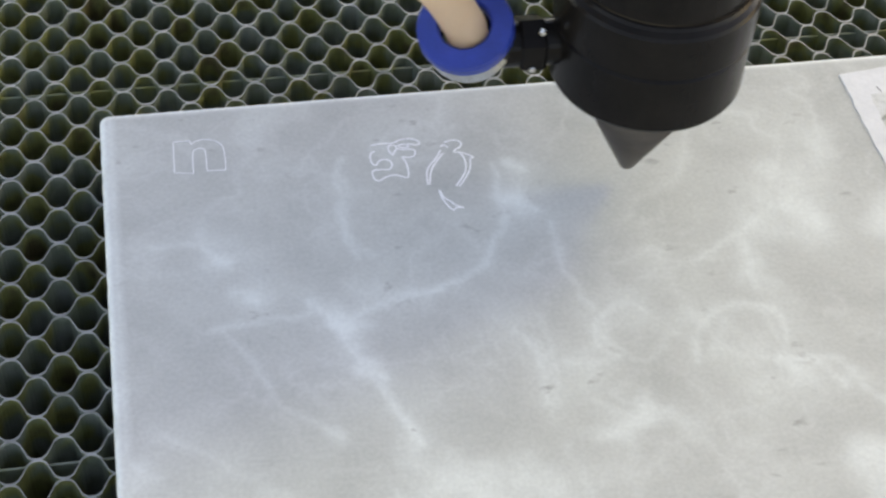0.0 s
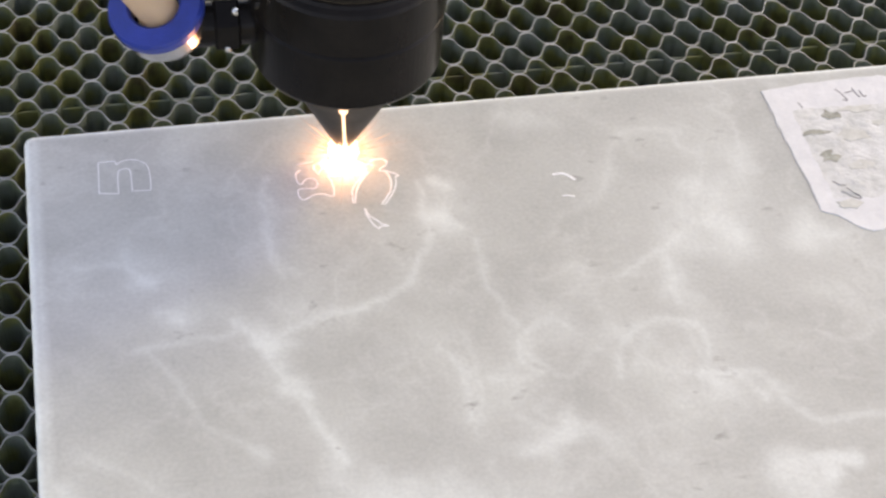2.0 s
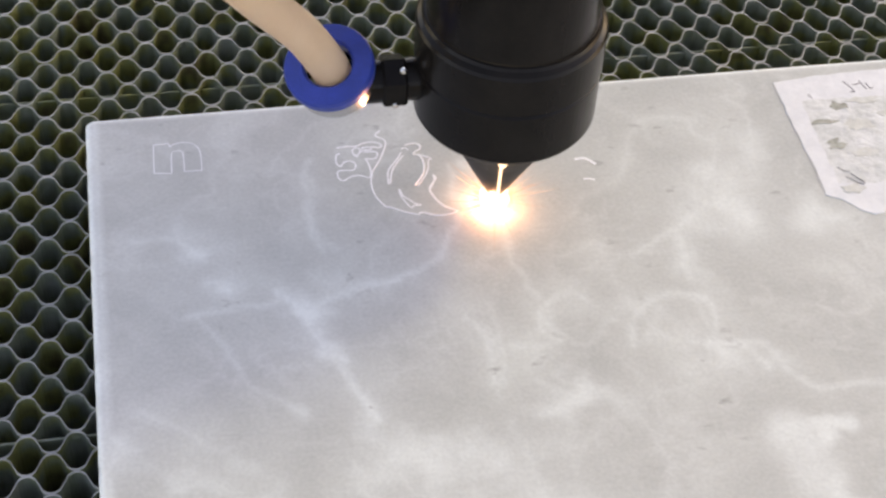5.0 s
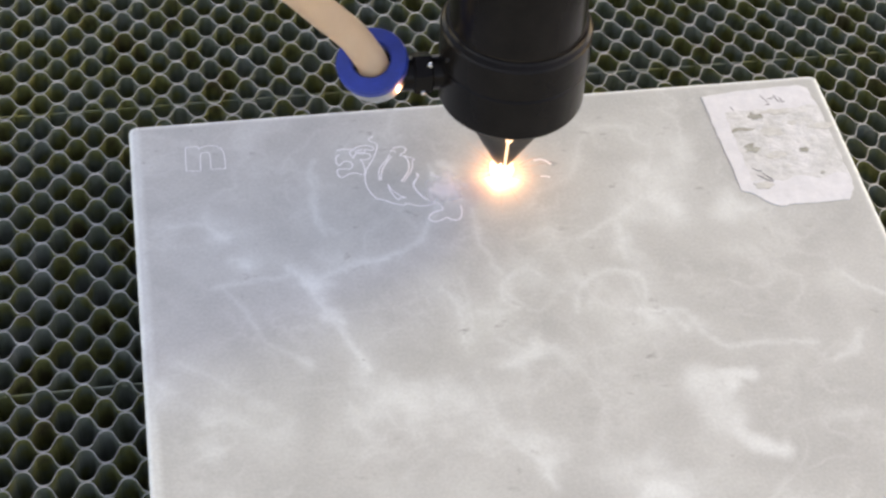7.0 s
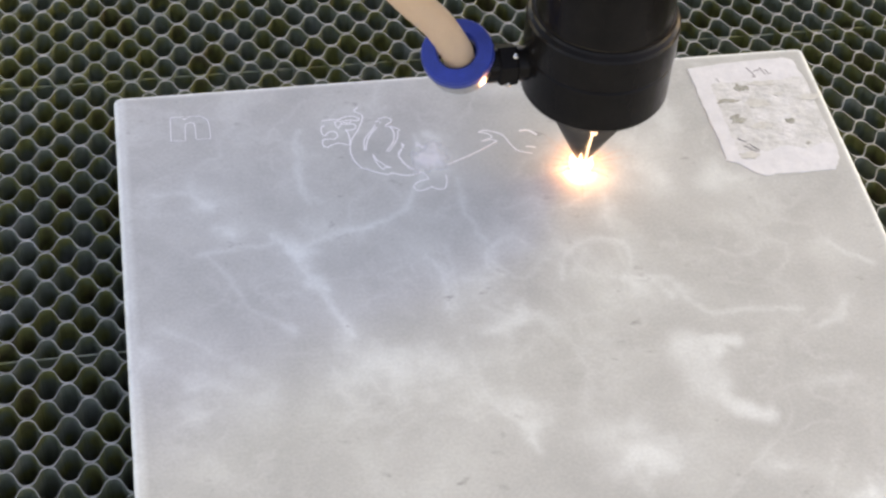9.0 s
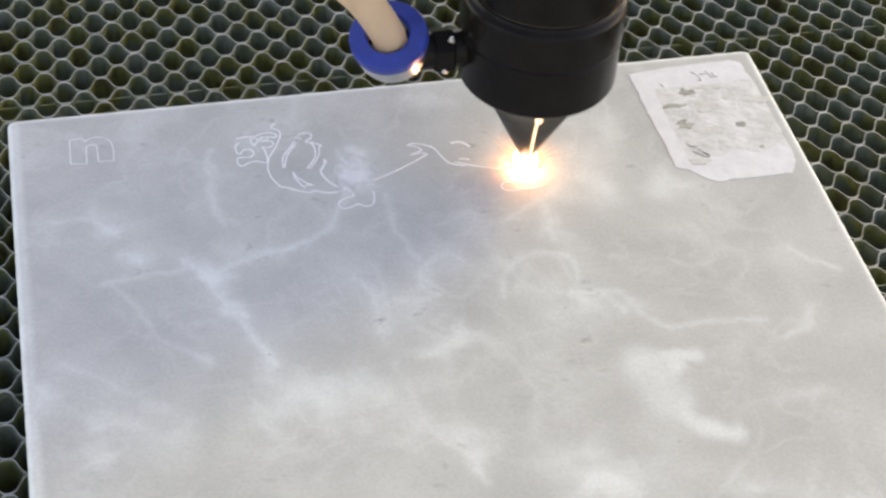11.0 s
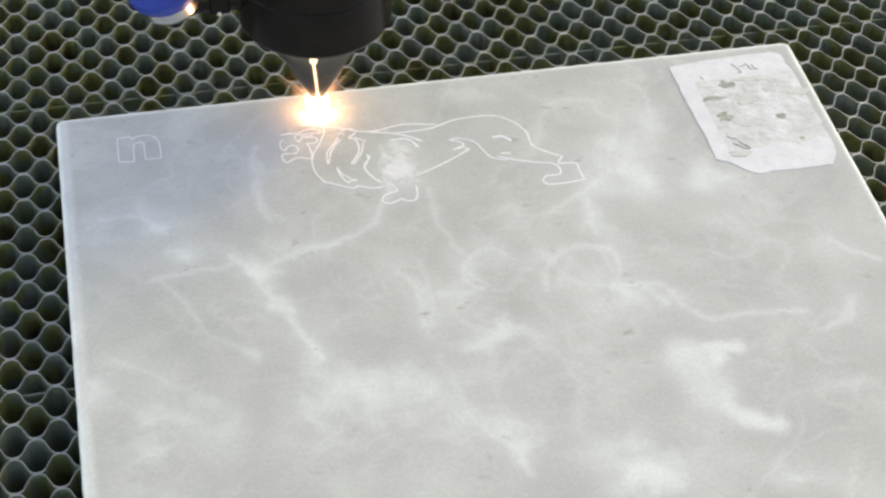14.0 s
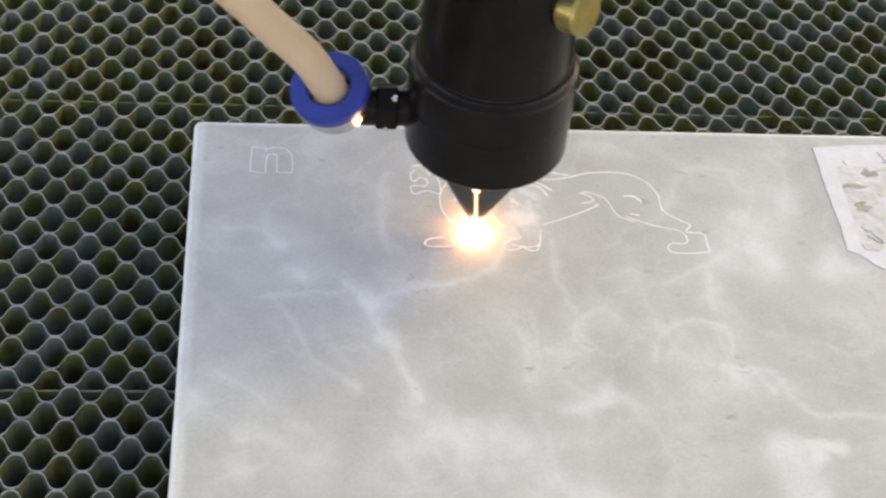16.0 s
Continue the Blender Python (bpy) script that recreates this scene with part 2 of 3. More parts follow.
def bed():
    thing = tagged(new("honeycomb_bed"), "grey-green aluminium honeycomb cutting bed with sooty cells", "cutting bed", kind="structure")
    thing.location = (0, 0, BED_Z)
    x0, x1 = -0.08, 0.26
    n = int((x1 - x0) / PITCH * 14)
    xs = np.linspace(x0, x1, n + 1)
    rng = np.random.default_rng(4)
    phases = 2 * np.pi * xs / PITCH + WAVE_X
    for j in range(-34, 46):
        w = np.sin(phases + math.pi * (j % 2))
        w = np.tanh(1.5 * w) / math.tanh(1.5)
        sway = np.interp(xs, np.linspace(x0, x1, 60), rng.normal(0, 0.00010, 60))
        ys = WAVE_Y + j * ROW + w * (ROW / 2 - 0.00012) + sway
        top = np.interp(xs, np.linspace(x0, x1, 90), rng.normal(0, 0.00006, 90))
        half = 0.00019
        verts, faces = [], []
        for x, y, z in zip(xs, ys, top):
            verts += [(x, y - half, z), (x, y + half, z), (x, y + half, -0.014), (x, y - half, -0.014)]
        for i in range(n):
            for k in range(4):
                faces.append((4 * i + k, 4 * i + 4 + k, 4 * i + 4 + (k + 1) % 4, 4 * i + (k + 1) % 4))
        me = bpy.data.meshes.new("foil_strip")
        me.from_pydata(verts, [], faces)
        me.materials.append(FOIL)
        me.materials.append(EDGE)
        # paler copy on the top faces only
        me.polygons.foreach_set("material_index", np.tile([1, 0, 0, 0], n).astype(np.int32))
        ob = new("foil_strip", me)
        ob.parent = thing
    # straight splice strips between the panels of the bed
    for y in (-0.0557, 0.0230):
        bm = bmesh.new()
        bmesh.ops.create_cube(bm, size=1, matrix=Matrix.Translation((0.09, y, -0.0072)) @ Matrix.Diagonal((0.34, 0.0004, 0.0120, 1)))
        bmesh.ops.bevel(bm, geom=bm.edges[:], offset=0.0001, segments=1, affect="EDGES")
        part("splice_strip", bm, FOIL, thing, "straight foil strip joining two honeycomb panels")
    return thing


bed()
bm = bmesh.new()
bmesh.ops.create_cube(bm, size=1, matrix=Matrix.Translation((0.09, 0, BED_Z - 0.0168)) @ Matrix.Diagonal((1.4, 1.4, 0.005, 1)))
tagged(part("floor", bm, FLOOR), "dark metal tray under the honeycomb", "tray", kind="structure")

# ---- the tile ----
TILE_W, TILE_H = 0.1514, 0.150
TILE_X, TILE_Y = -0.0007, 0.0009
VEINS = []


def vein(points, width, strength, hard=False):
    """A pale vein of the stone along a smooth line; centimetres."""
    VEINS.append(([p.xy for p in smooth_line([(*q, 0) for q in points], 5)], width, strength, hard))


PATCHES = []


def patch(x, y, rx, ry, strength):
    """A pale cloud of the stone; centimetres."""
    PATCHES.append((x, y, rx, ry, strength))


vein([(3.65, -1.84), (3.57, -2.55), (3.61, -3.14), (3.83, -3.45)], 0.14, 0.45)
vein([(6.04, -1.77), (6.00, -2.86), (5.73, -3.53), (5.29, -4.03), (4.74, -4.20), (4.13, -4.32), (3.60, -4.52), (3.24, -4.74)], 0.12, 0.6)
vein([(2.84, -4.20), (3.24, -4.74), (3.53, -5.60), (3.84, -6.24), (4.11, -6.97)], 0.16, 0.62)
vein([(0.65, -2.92), (1.32, -2.96), (1.64, -3.28), (1.83, -3.47)], 0.11, 0.45)
vein([(1.32, -4.64), (1.95, -4.48), (2.52, -4.48), (2.96, -4.33)], 0.11, 0.45)
vein([(1.53, -4.61), (1.88, -5.18), (2.21, -5.92), (2.84, -6.59)], 0.11, 0.35)
vein([(6.65, -3.53), (6.78, -4.34), (7.01, -4.86)], 0.11, 0.45)
vein([(5.98, -5.31), (6.18, -5.96), (6.10, -6.55)], 0.11, 0.35)
vein([(6.23, -4.88), (6.19, -5.89), (6.02, -6.71)], 0.11, 0.35)
vein([(6.97, -5.19), (7.39, -5.90), (8.04, -5.47)], 0.11, 0.35)
vein([(8.50, -5.96), (8.85, -5.42), (9.38, -5.11), (9.71, -6.11)], 0.11, 0.35)
vein([(9.25, -6.12), (10.35, -6.26), (10.53, -6.85), (11.00, -7.19), (11.68, -7.21), (12.67, -7.30)], 0.11, 0.45)
vein([(12.91, -7.78), (13.42, -7.63), (13.77, -7.11)], 0.11, 0.45)
vein([(13.85, -5.64), (14.04, -5.97), (14.46, -6.39)], 0.11, 0.45)
vein([(6.48, -7.18), (7.30, -6.87), (7.64, -6.84)], 0.11, 0.35)
vein([(6.04, -7.26), (6.45, -8.50), (6.73, -9.17), (6.94, -9.69)], 0.11, 0.28)
vein([(10.27, -8.00), (10.36, -8.44), (10.45, -8.87)], 0.42, 0.8, True)
vein([(10.13, -7.82), (10.64, -7.88), (11.27, -7.95)], 0.17, 0.7, True)
vein([(10.40, -8.96), (10.77, -9.40), (11.28, -9.74)], 0.2, 0.72, True)
vein([(10.83, -8.09), (10.52, -8.43)], 0.22, 0.7, True)
vein([(3.66, -1.32), (3.53, -2.18), (3.53, -3.02), (3.66, -3.44)], 0.12, 0.5)
vein([(7.09, -5.85), (6.93, -5.35), (7.10, -5.05), (7.47, -4.77), (7.75, -5.03)], 0.11, 0.5)
vein([(8.27, -6.02), (8.37, -5.50), (8.81, -5.14), (9.18, -5.08), (9.62, -5.24), (9.74, -5.69), (9.46, -6.19)], 0.11, 0.5)
vein([(9.70, -6.12), (10.08, -6.28), (10.24, -6.72)], 0.12, 0.55)
vein([(6.69, -3.09), (6.74, -4.16), (6.88, -4.68)], 0.1, 0.45)
vein([(5.77, -5.13), (6.00, -5.69), (5.96, -6.50)], 0.12, 0.5)
vein([(8.76, -4.20), (9.15, -3.91), (9.52, -3.72), (9.93, -3.41)], 0.12, 0.45)
vein([(9.66, -3.86), (9.57, -4.78)], 0.13, 0.45)
vein([(6.46, -5.86), (7.13, -5.85)], 0.12, 0.35)
vein([(6.65, -6.50), (6.91, -6.79), (7.32, -6.80)], 0.12, 0.35)
vein([(6.19, -7.79), (6.39, -8.70), (6.95, -9.63), (7.06, -10.00)], 0.13, 0.45)
vein([(13.13, -7.75), (13.46, -7.45), (13.71, -7.13)], 0.09, 0.5)
patch(6.31, -2.55, 0.37, 0.45, 0.81)
patch(10.49, -3.24, 0.63, 0.47, 0.50)
patch(8.09, -0.50, 0.37, 0.27, 0.50)
patch(12.02, -3.70, 0.41, 0.29, 0.50)
patch(8.78, -10.39, 0.56, 0.38, 0.62)
patch(12.65, -11.69, 0.37, 0.26, 0.81)
patch(0.24, -7.15, 0.37, 0.31, 0.44)
patch(7.16, -7.01, 0.69, 0.32, 0.44)
patch(6.23, -8.55, 0.37, 0.24, 0.38)
patch(1.52, -2.91, 0.41, 0.45, 0.44)
patch(2.03, -4.02, 0.18, 0.26, 0.62)
patch(3.29, -4.72, 0.28, 0.31, 0.69)
patch(3.48, -5.59, 0.18, 0.27, 0.62)
patch(4.02, -7.05, 0.21, 0.38, 0.38)
patch(4.97, -7.80, 1.05, 0.55, 0.62)
patch(3.97, -7.96, 0.42, 0.31, 0.62)
patch(2.32, -8.22, 0.42, 0.35, 0.44)
patch(1.08, -7.60, 0.23, 0.19, 0.50)
patch(0.87, -8.29, 0.32, 0.35, 0.50)
patch(0.28, -7.04, 0.37, 0.31, 0.38)
patch(2.93, -6.59, 0.17, 0.23, 0.50)
patch(7.61, -4.95, 0.46, 0.40, 0.44)
patch(10.52, -3.15, 0.65, 0.93, 0.62)
patch(11.34, -1.98, 0.48, 0.74, 0.56)
patch(9.75, -4.51, 0.27, 0.66, 0.62)
patch(8.87, -5.40, 0.25, 0.42, 0.38)
patch(9.70, -6.28, 0.46, 0.47, 0.56)
patch(10.45, -6.51, 0.28, 0.21, 0.56)
patch(7.32, -6.96, 0.54, 0.32, 0.44)
patch(6.84, -9.00, 0.33, 0.26, 0.62)
patch(7.08, -9.56, 0.23, 0.23, 0.69)
patch(8.56, -9.65, 0.56, 0.32, 0.50)
patch(9.10, -10.34, 0.55, 0.31, 0.62)
patch(5.62, -7.80, 0.57, 0.49, 0.50)
patch(12.30, -3.63, 0.30, 0.31, 0.44)
patch(11.28, -10.90, 0.28, 0.18, 0.50)
patch(12.67, -9.05, 0.39, 0.26, 0.38)
patch(8.31, -5.34, 0.30, 0.23, 0.38)
patch(6.82, -5.83, 0.20, 0.81, 0.31)
vein([(1.86, -3.90), (2.06, -4.03)], 0.2, 0.75)
vein([(3.14, -4.67), (3.34, -4.80)], 0.2, 0.75)
vein([(3.47, -5.58), (3.67, -5.71)], 0.2, 0.75)
vein([(1.54, -3.19), (1.74, -3.32)], 0.2, 0.75)
vein([(6.33, -2.63), (6.53, -2.76)], 0.2, 0.75)
vein([(6.27, -1.76), (6.47, -1.89)], 0.2, 0.75)
vein([(3.29, -5.29), (3.49, -5.42)], 0.3, 0.38)
vein([(11.39, -1.93), (11.59, -2.06)], 0.3, 0.38)
vein([(10.30, -2.31), (10.50, -2.44)], 0.3, 0.38)
vein([(10.65, -3.35), (10.85, -3.48)], 0.3, 0.38)
vein([(9.63, -6.42), (9.83, -6.55)], 0.3, 0.38)
vein([(6.57, -8.92), (6.77, -9.05)], 0.3, 0.38)
vein([(6.88, -9.46), (7.08, -9.59)], 0.3, 0.38)
vein([(4.37, -7.68), (4.57, -7.81)], 0.3, 0.38)
vein([(3.72, -7.85), (3.92, -7.98)], 0.3, 0.38)
vein([(1.90, -7.43), (2.10, -7.56)], 0.3, 0.38)
vein([(1.47, -7.70), (1.67, -7.83)], 0.3, 0.38)
vein([(11.85, -3.81), (12.05, -3.94)], 0.3, 0.38)


def tile():
    """A slab with a finely divided top, slightly worn edges and a chip in its far edge."""
    n = 270
    edge = 0.0007
    us = np.concatenate([[0, 0.15, 0.5], np.linspace(1, n - 1, n - 1), [n - 0.5, n - 0.15, n]]) / n
    X, Y = np.meshgrid(TILE_X + us * TILE_W, TILE_Y - us * TILE_H)
    near = np.minimum.reduce([X - TILE_X, TILE_X + TILE_W - X, TILE_Y - Y, TILE_H - TILE_Y + Y])
    Z = -edge * (1 - np.sqrt(np.clip(1 - (1 - np.clip(near / edge, 0, 1)) ** 2, 0, 1)))
    rows, cols = X.shape
    # rounded corners
    r = 0.0016
    for side, along in ((-1, 1), (1, 1), (-1, -1), (1, -1)):
        cx0 = TILE_X + r if side < 0 else TILE_X + TILE_W - r
        cy0 = TILE_Y - r if along > 0 else TILE_Y - TILE_H + r
        du, dv = (X - cx0) * side, (Y - cy0) * along
        inside = (du > 0) & (dv > 0)
        pull = np.where(inside, np.maximum(du, dv) / np.maximum(np.hypot(du, dv), 1e-9), 1.0)
        X, Y = np.where(inside, cx0 + (X - cx0) * pull, X), np.where(inside, cy0 + (Y - cy0) * pull, Y)
    # worn outline
    for i in range(cols):
        x = X[0, i]
        chip = 0.00022 * math.exp(-((x - 0.0297) / 0.0006) ** 2) + 0.00016 * (x < 0.0297) * math.exp(-((x - 0.0297) / 0.004) ** 2)
        Y[0:2, i] -= chip + 0.00010 * (noise.noise((x * 400, 0, 0)) + 0.6 * noise.noise((x * 1700, 3, 0)))
    for i in range(rows):
        y = Y[i, 0]
        X[i, 0:2] += 0.00008 * noise.noise((y * 500, 7, 0))
        X[i, -2:] += 0.00008 * noise.noise((y * 500, 9, 0))
    value = np.zeros_like(X)
    cx, cy = X * 100, Y * 100
    shake = np.array([noise.noise_vector((x * 1.7, y * 1.7, 4)) * 0.10 + noise.noise_vector((x * 6, y * 6, 8)) * 0.05 for x, y in zip(cx.ravel(), cy.ravel())])
    cx, cy = cx + shake[:, 0].reshape(X.shape), cy + shake[:, 1].reshape(X.shape)
    for line, width, strength, hard in VEINS:
        best = np.full_like(X, 1e9)
        for a, b in zip(line, line[1:]):
            dx, dy = b.x - a.x, b.y - a.y
            t = np.clip(((cx - a.x) * dx + (cy - a.y) * dy) / (dx * dx + dy * dy + 1e-9), 0, 1)
            best = np.minimum(best, (cx - a.x - t * dx) ** 2 + (cy - a.y - t * dy) ** 2)
        far = np.sqrt(best)
        value = np.maximum(value, strength * (np.exp(-((far / width) ** 2.6)) if hard else 0.62 * np.exp(-((far / (0.55 * width)) ** 2)) + 0.34 * np.exp(-far / (2.2 * width))))
    swirl = np.array([noise.noise_vector((x * 1.3, y * 1.3, 14)) * 0.35 + noise.noise_vector((x * 3.5, y * 3.5, 18)) * 0.16 for x, y in zip(cx.ravel(), cy.ravel())])
    ax, ay = cx + swirl[:, 0].reshape(X.shape), cy + swirl[:, 1].reshape(X.shape)
    for x, y, rx, ry, strength in PATCHES:
        value += (1 - value) * strength * np.exp(-((((ax - x) / rx) ** 2 + ((ay - y) / ry) ** 2) ** 0.9))
    # the slab's ground edge is painted paler, for the light its bevel catches
    value = np.maximum(value, 1.1 * np.exp(-((near / 0.0010) ** 4)))
    value = np.maximum(value, 0.55 * np.exp(-(((X - TILE_X) / 0.0023) ** 8)))
    verts = [tuple(v) for v in np.stack([X, Y, Z], -1).reshape(-1, 3)]
    faces = [(r * cols + c, (r + 1) * cols + c, (r + 1) * cols + c + 1, r * cols + c + 1) for r in range(rows - 1) for c in range(cols - 1)]
    rim = [c for c in range(cols)] + [r * cols + cols - 1 for r in range(1, rows)] + [(rows - 1) * cols + c for c in range(cols - 2, -1, -1)] + [r * cols for r in range(rows - 2, 0, -1)]
    base = len(verts)
    verts += [(verts[k][0], verts[k][1], BED_Z) for k in rim]
    m = len(rim)
    faces += [(rim[k], rim[(k + 1) % m], base + (k + 1) % m, base + k) for k in range(m)]
    faces.append(tuple(base + k for k in range(m)))
    me = bpy.data.meshes.new("slab")
    me.from_pydata(verts, [], faces)
    at = me.attributes.new("vein", "FLOAT", "POINT")
    at.data.foreach_set("value", np.concatenate([value.ravel(), np.zeros(m)]).astype(np.float32))
    me.materials.append(STONE)
    for p in me.polygons:
        p.use_smooth = len(p.vertices) == 4 and p.index < (rows - 1) * (cols - 1)
    thing = tagged(new("stone_tile"), "pale grey veined marble tile with engraved lion drawing", "tile")
    ob = new("slab", me)
    ob.parent = thing
    return thing


slab = tile()

# ---- the engraving ----
STROKES = []
LEVELS = [0]


def engrave(points, when, width):
    """A powdery engraved line on the tile, in centimetres, that the beam draws at a time; its width in millimetres."""
    line = smooth_line([(x / 100, y / 100, 0) for x, y in points], 7)
    bm, rows = bmesh.new(), []
    half = width / 2000
    LEVELS[0] = (LEVELS[0] + 1) % 9
    rise = 0.00002 + 0.00001 * LEVELS[0]
    for i, p in enumerate(line):
        way = (line[min(i + 1, len(line) - 1)] - line[max(i - 1, 0)]).normalized()
        side = Vector((-way.y, way.x, 0))
        w = half * (1 + 0.35 * noise.noise((p.x * 2500, p.y * 2500, 0)))
        rows.append([bm.verts.new(p + side * w * s + Vector((0, 0, z))) for s, z in ((-1, -0.0002), (-0.85, rise), (0.85, rise), (1, -0.0002))])
    for a, b in zip(rows, rows[1:]):
        for k in range(3):
            bm.faces.new((a[k], b[k], b[k + 1], a[k + 1]))
    bmesh.ops.recalc_face_normals(bm, faces=bm.faces)
    ob = part("engraved_line", bm, POWDER, slab, "thin white engraved line")
    if when:
        STROKES.append((ob, when))


engrave([(1.07, -0.66), (1.05, -1.34)], 0, 0.2)
engrave([(1.05, -1.34), (1.35, -1.38)], 0, 0.2)
engrave([(1.35, -1.38), (1.35, -1.12), (1.37, -0.91), (1.43, -0.85), (1.51, -0.85), (1.56, -0.93), (1.56, -1.35)], 0, 0.2)
engrave([(1.56, -1.35), (1.85, -1.37)], 0, 0.2)
engrave([(1.85, -1.37), (1.86, -1.06), (1.83, -0.82), (1.71, -0.69), (1.54, -0.65), (1.42, -0.68), (1.35, -0.74)], 0, 0.2)
engrave([(1.35, -0.74), (1.33, -0.65)], 0, 0.2)
engrave([(1.33, -0.65), (1.07, -0.66)], 0, 0.2)
engrave([(4.18, -1.10), (4.36, -1.08), (4.53, -1.09), (4.67, -1.03), (4.83, -1.02), (4.94, -1.08), (4.97, -1.14), (4.91, -1.17), (4.81, -1.14), (4.73, -1.15)], 0, 0.36)
engrave([(4.23, -1.23), (4.16, -1.28), (4.14, -1.41), (4.16, -1.51), (4.21, -1.54), (4.27, -1.46), (4.37, -1.43), (4.45, -1.49), (4.46, -1.58), (4.40, -1.66), (4.28, -1.65), (4.17, -1.65), (4.13, -1.70), (4.14, -1.83), (4.21, -1.89), (4.30, -1.84), (4.39, -1.80), (4.51, -1.80), (4.65, -1.87), (4.69, -1.81), (4.70, -1.66), (4.68, -1.50), (4.64, -1.41)], 0, 0.36)
engrave([(4.51, -1.36), (4.46, -1.26), (4.46, -1.16), (4.52, -1.13), (4.58, -1.15), (4.58, -1.23), (4.53, -1.30), (4.51, -1.36)], 0, 0.36)
engrave([(4.57, -1.21), (4.67, -1.25), (4.78, -1.25), (4.86, -1.28), (4.87, -1.35), (4.82, -1.42), (4.73, -1.43), (4.64, -1.41)], 0, 0.36)
engrave([(4.61, -1.15), (4.72, -1.13), (4.79, -1.18), (4.73, -1.21), (4.62, -1.19)], 0, 0.36)
engrave([(5.28, -1.33), (5.18, -1.50), (5.05, -1.66), (4.98, -1.82), (4.96, -2.07)], 0, 0.36)
engrave([(5.31, -1.40), (5.18, -1.57), (5.09, -1.71), (5.03, -1.87), (4.99, -2.07)], 0, 0.36)
engrave([(5.29, -1.25), (5.36, -1.23), (5.41, -1.29)], 0, 0.36)
engrave([(5.36, -1.17), (5.46, -1.14), (5.56, -1.14), (5.63, -1.20), (5.61, -1.29), (5.52, -1.35), (5.49, -1.40), (5.57, -1.42), (5.66, -1.46), (5.77, -1.54), (5.72, -1.57)], 0, 0.36)
engrave([(5.56, -1.41), (5.62, -1.53), (5.63, -1.69), (5.59, -1.86), (5.50, -2.01), (5.40, -2.15)], 0, 0.36)
engrave([(5.72, -1.57), (5.70, -1.73), (5.64, -1.88), (5.54, -2.04), (5.45, -2.16)], 0, 0.36)
engrave([(5.12, -2.20), (5.13, -2.35), (5.17, -2.48), (5.22, -2.59), (5.27, -2.65), (5.32, -2.61), (5.44, -2.62)], 0, 0.36)
engrave([(5.12, -2.20), (5.17, -2.37), (5.26, -2.47), (5.33, -2.56), (5.44, -2.62)], 0, 0.36)
engrave([(8.25, -1.85), (8.44, -1.85), (8.60, -2.01)], 0.8, 0.60)
engrave([(8.30, -2.34), (8.39, -2.34), (8.50, -2.38)], 1, 0.40)
engrave([(4.99, -0.75), (4.90, -0.87), (5.05, -1.04), (4.92, -1.41), (4.73, -1.73)], 2.1, 0.34)
engrave([(4.73, -1.73), (4.67, -2.01), (4.70, -2.31), (4.83, -2.58)], 2.6, 0.34)
engrave([(4.83, -2.58), (4.94, -2.62), (5.14, -2.74), (5.35, -2.83)], 2.9, 0.34)
engrave([(5.35, -2.83), (5.44, -2.79), (5.66, -2.88), (5.87, -2.88), (6.03, -2.83)], 3.1, 0.34)
engrave([(5.74, -1.93), (5.78, -2.02), (5.64, -2.24), (5.69, -2.46), (5.81, -2.67), (6.02, -2.81)], 4.6, 0.45)
engrave([(5.76, -1.96), (5.72, -2.13), (5.64, -2.30), (5.70, -2.51), (5.84, -2.72)], 4.8, 0.34)
engrave([(6.04, -1.96), (6.19, -2.10), (6.39, -2.20), (6.44, -2.46), (6.57, -2.69)], 6, 0.34)
engrave([(6.05, -2.83), (6.14, -3.02), (5.98, -3.07), (5.86, -3.14), (5.81, -3.26), (5.90, -3.35), (6.06, -3.32)], 6.3, 0.34)
engrave([(6.06, -3.32), (6.17, -3.27), (6.28, -3.34), (6.42, -3.34), (6.50, -3.16), (6.51, -2.96)], 6.7, 0.34)
engrave([(6.57, -2.68), (6.95, -2.52), (7.34, -2.33), (7.74, -2.10)], 7.9, 0.34)
engrave([(7.74, -2.10), (7.61, -2.05), (7.41, -2.08), (7.52, -2.03), (7.65, -1.97), (7.57, -1.86), (7.39, -1.79)], 8.1, 0.34)
engrave([(7.39, -1.79), (7.54, -1.76), (7.73, -1.83), (7.89, -1.95), (7.97, -2.15), (8.07, -2.38), (8.21, -2.48), (8.40, -2.55)], 8.5, 0.34)
engrave([(8.22, -2.41), (8.53, -2.56), (8.86, -2.68)], 9.2, 0.34)
engrave([(8.86, -2.68), (9.23, -2.78), (9.33, -2.95), (9.28, -3.10), (9.02, -3.10)], 10.2, 0.34)
engrave([(9.02, -3.10), (8.93, -3.21), (9.01, -3.34), (9.36, -3.36), (9.72, -3.32)], 10.7, 0.34)
engrave([(9.72, -3.32), (9.69, -3.07), (9.66, -2.85), (9.35, -2.79), (9.46, -2.62)], 11, 0.34)
engrave([(9.46, -2.62), (9.15, -2.40), (8.96, -2.19), (8.94, -1.81), (8.80, -1.51)], 11.3, 0.34)
engrave([(8.80, -1.51), (8.51, -1.26), (8.12, -1.18), (7.60, -1.21)], 11.6, 0.34)
engrave([(7.60, -1.21), (7.11, -1.38), (6.76, -1.41), (6.42, -1.40)], 12, 0.34)
engrave([(5.89, -1.29), (6.27, -1.38), (6.63, -1.54), (6.87, -1.73)], 12.9, 0.42)
engrave([(4.63, -0.87), (5.27, -1.05), (5.90, -1.28), (6.59, -1.18), (7.24, -1.29)], 13.4, 0.34)
engrave([(4.84, -3.28), (4.47, -3.29), (4.33, -3.22), (4.40, -3.10), (4.69, -3.03)], 15.4, 0.34)
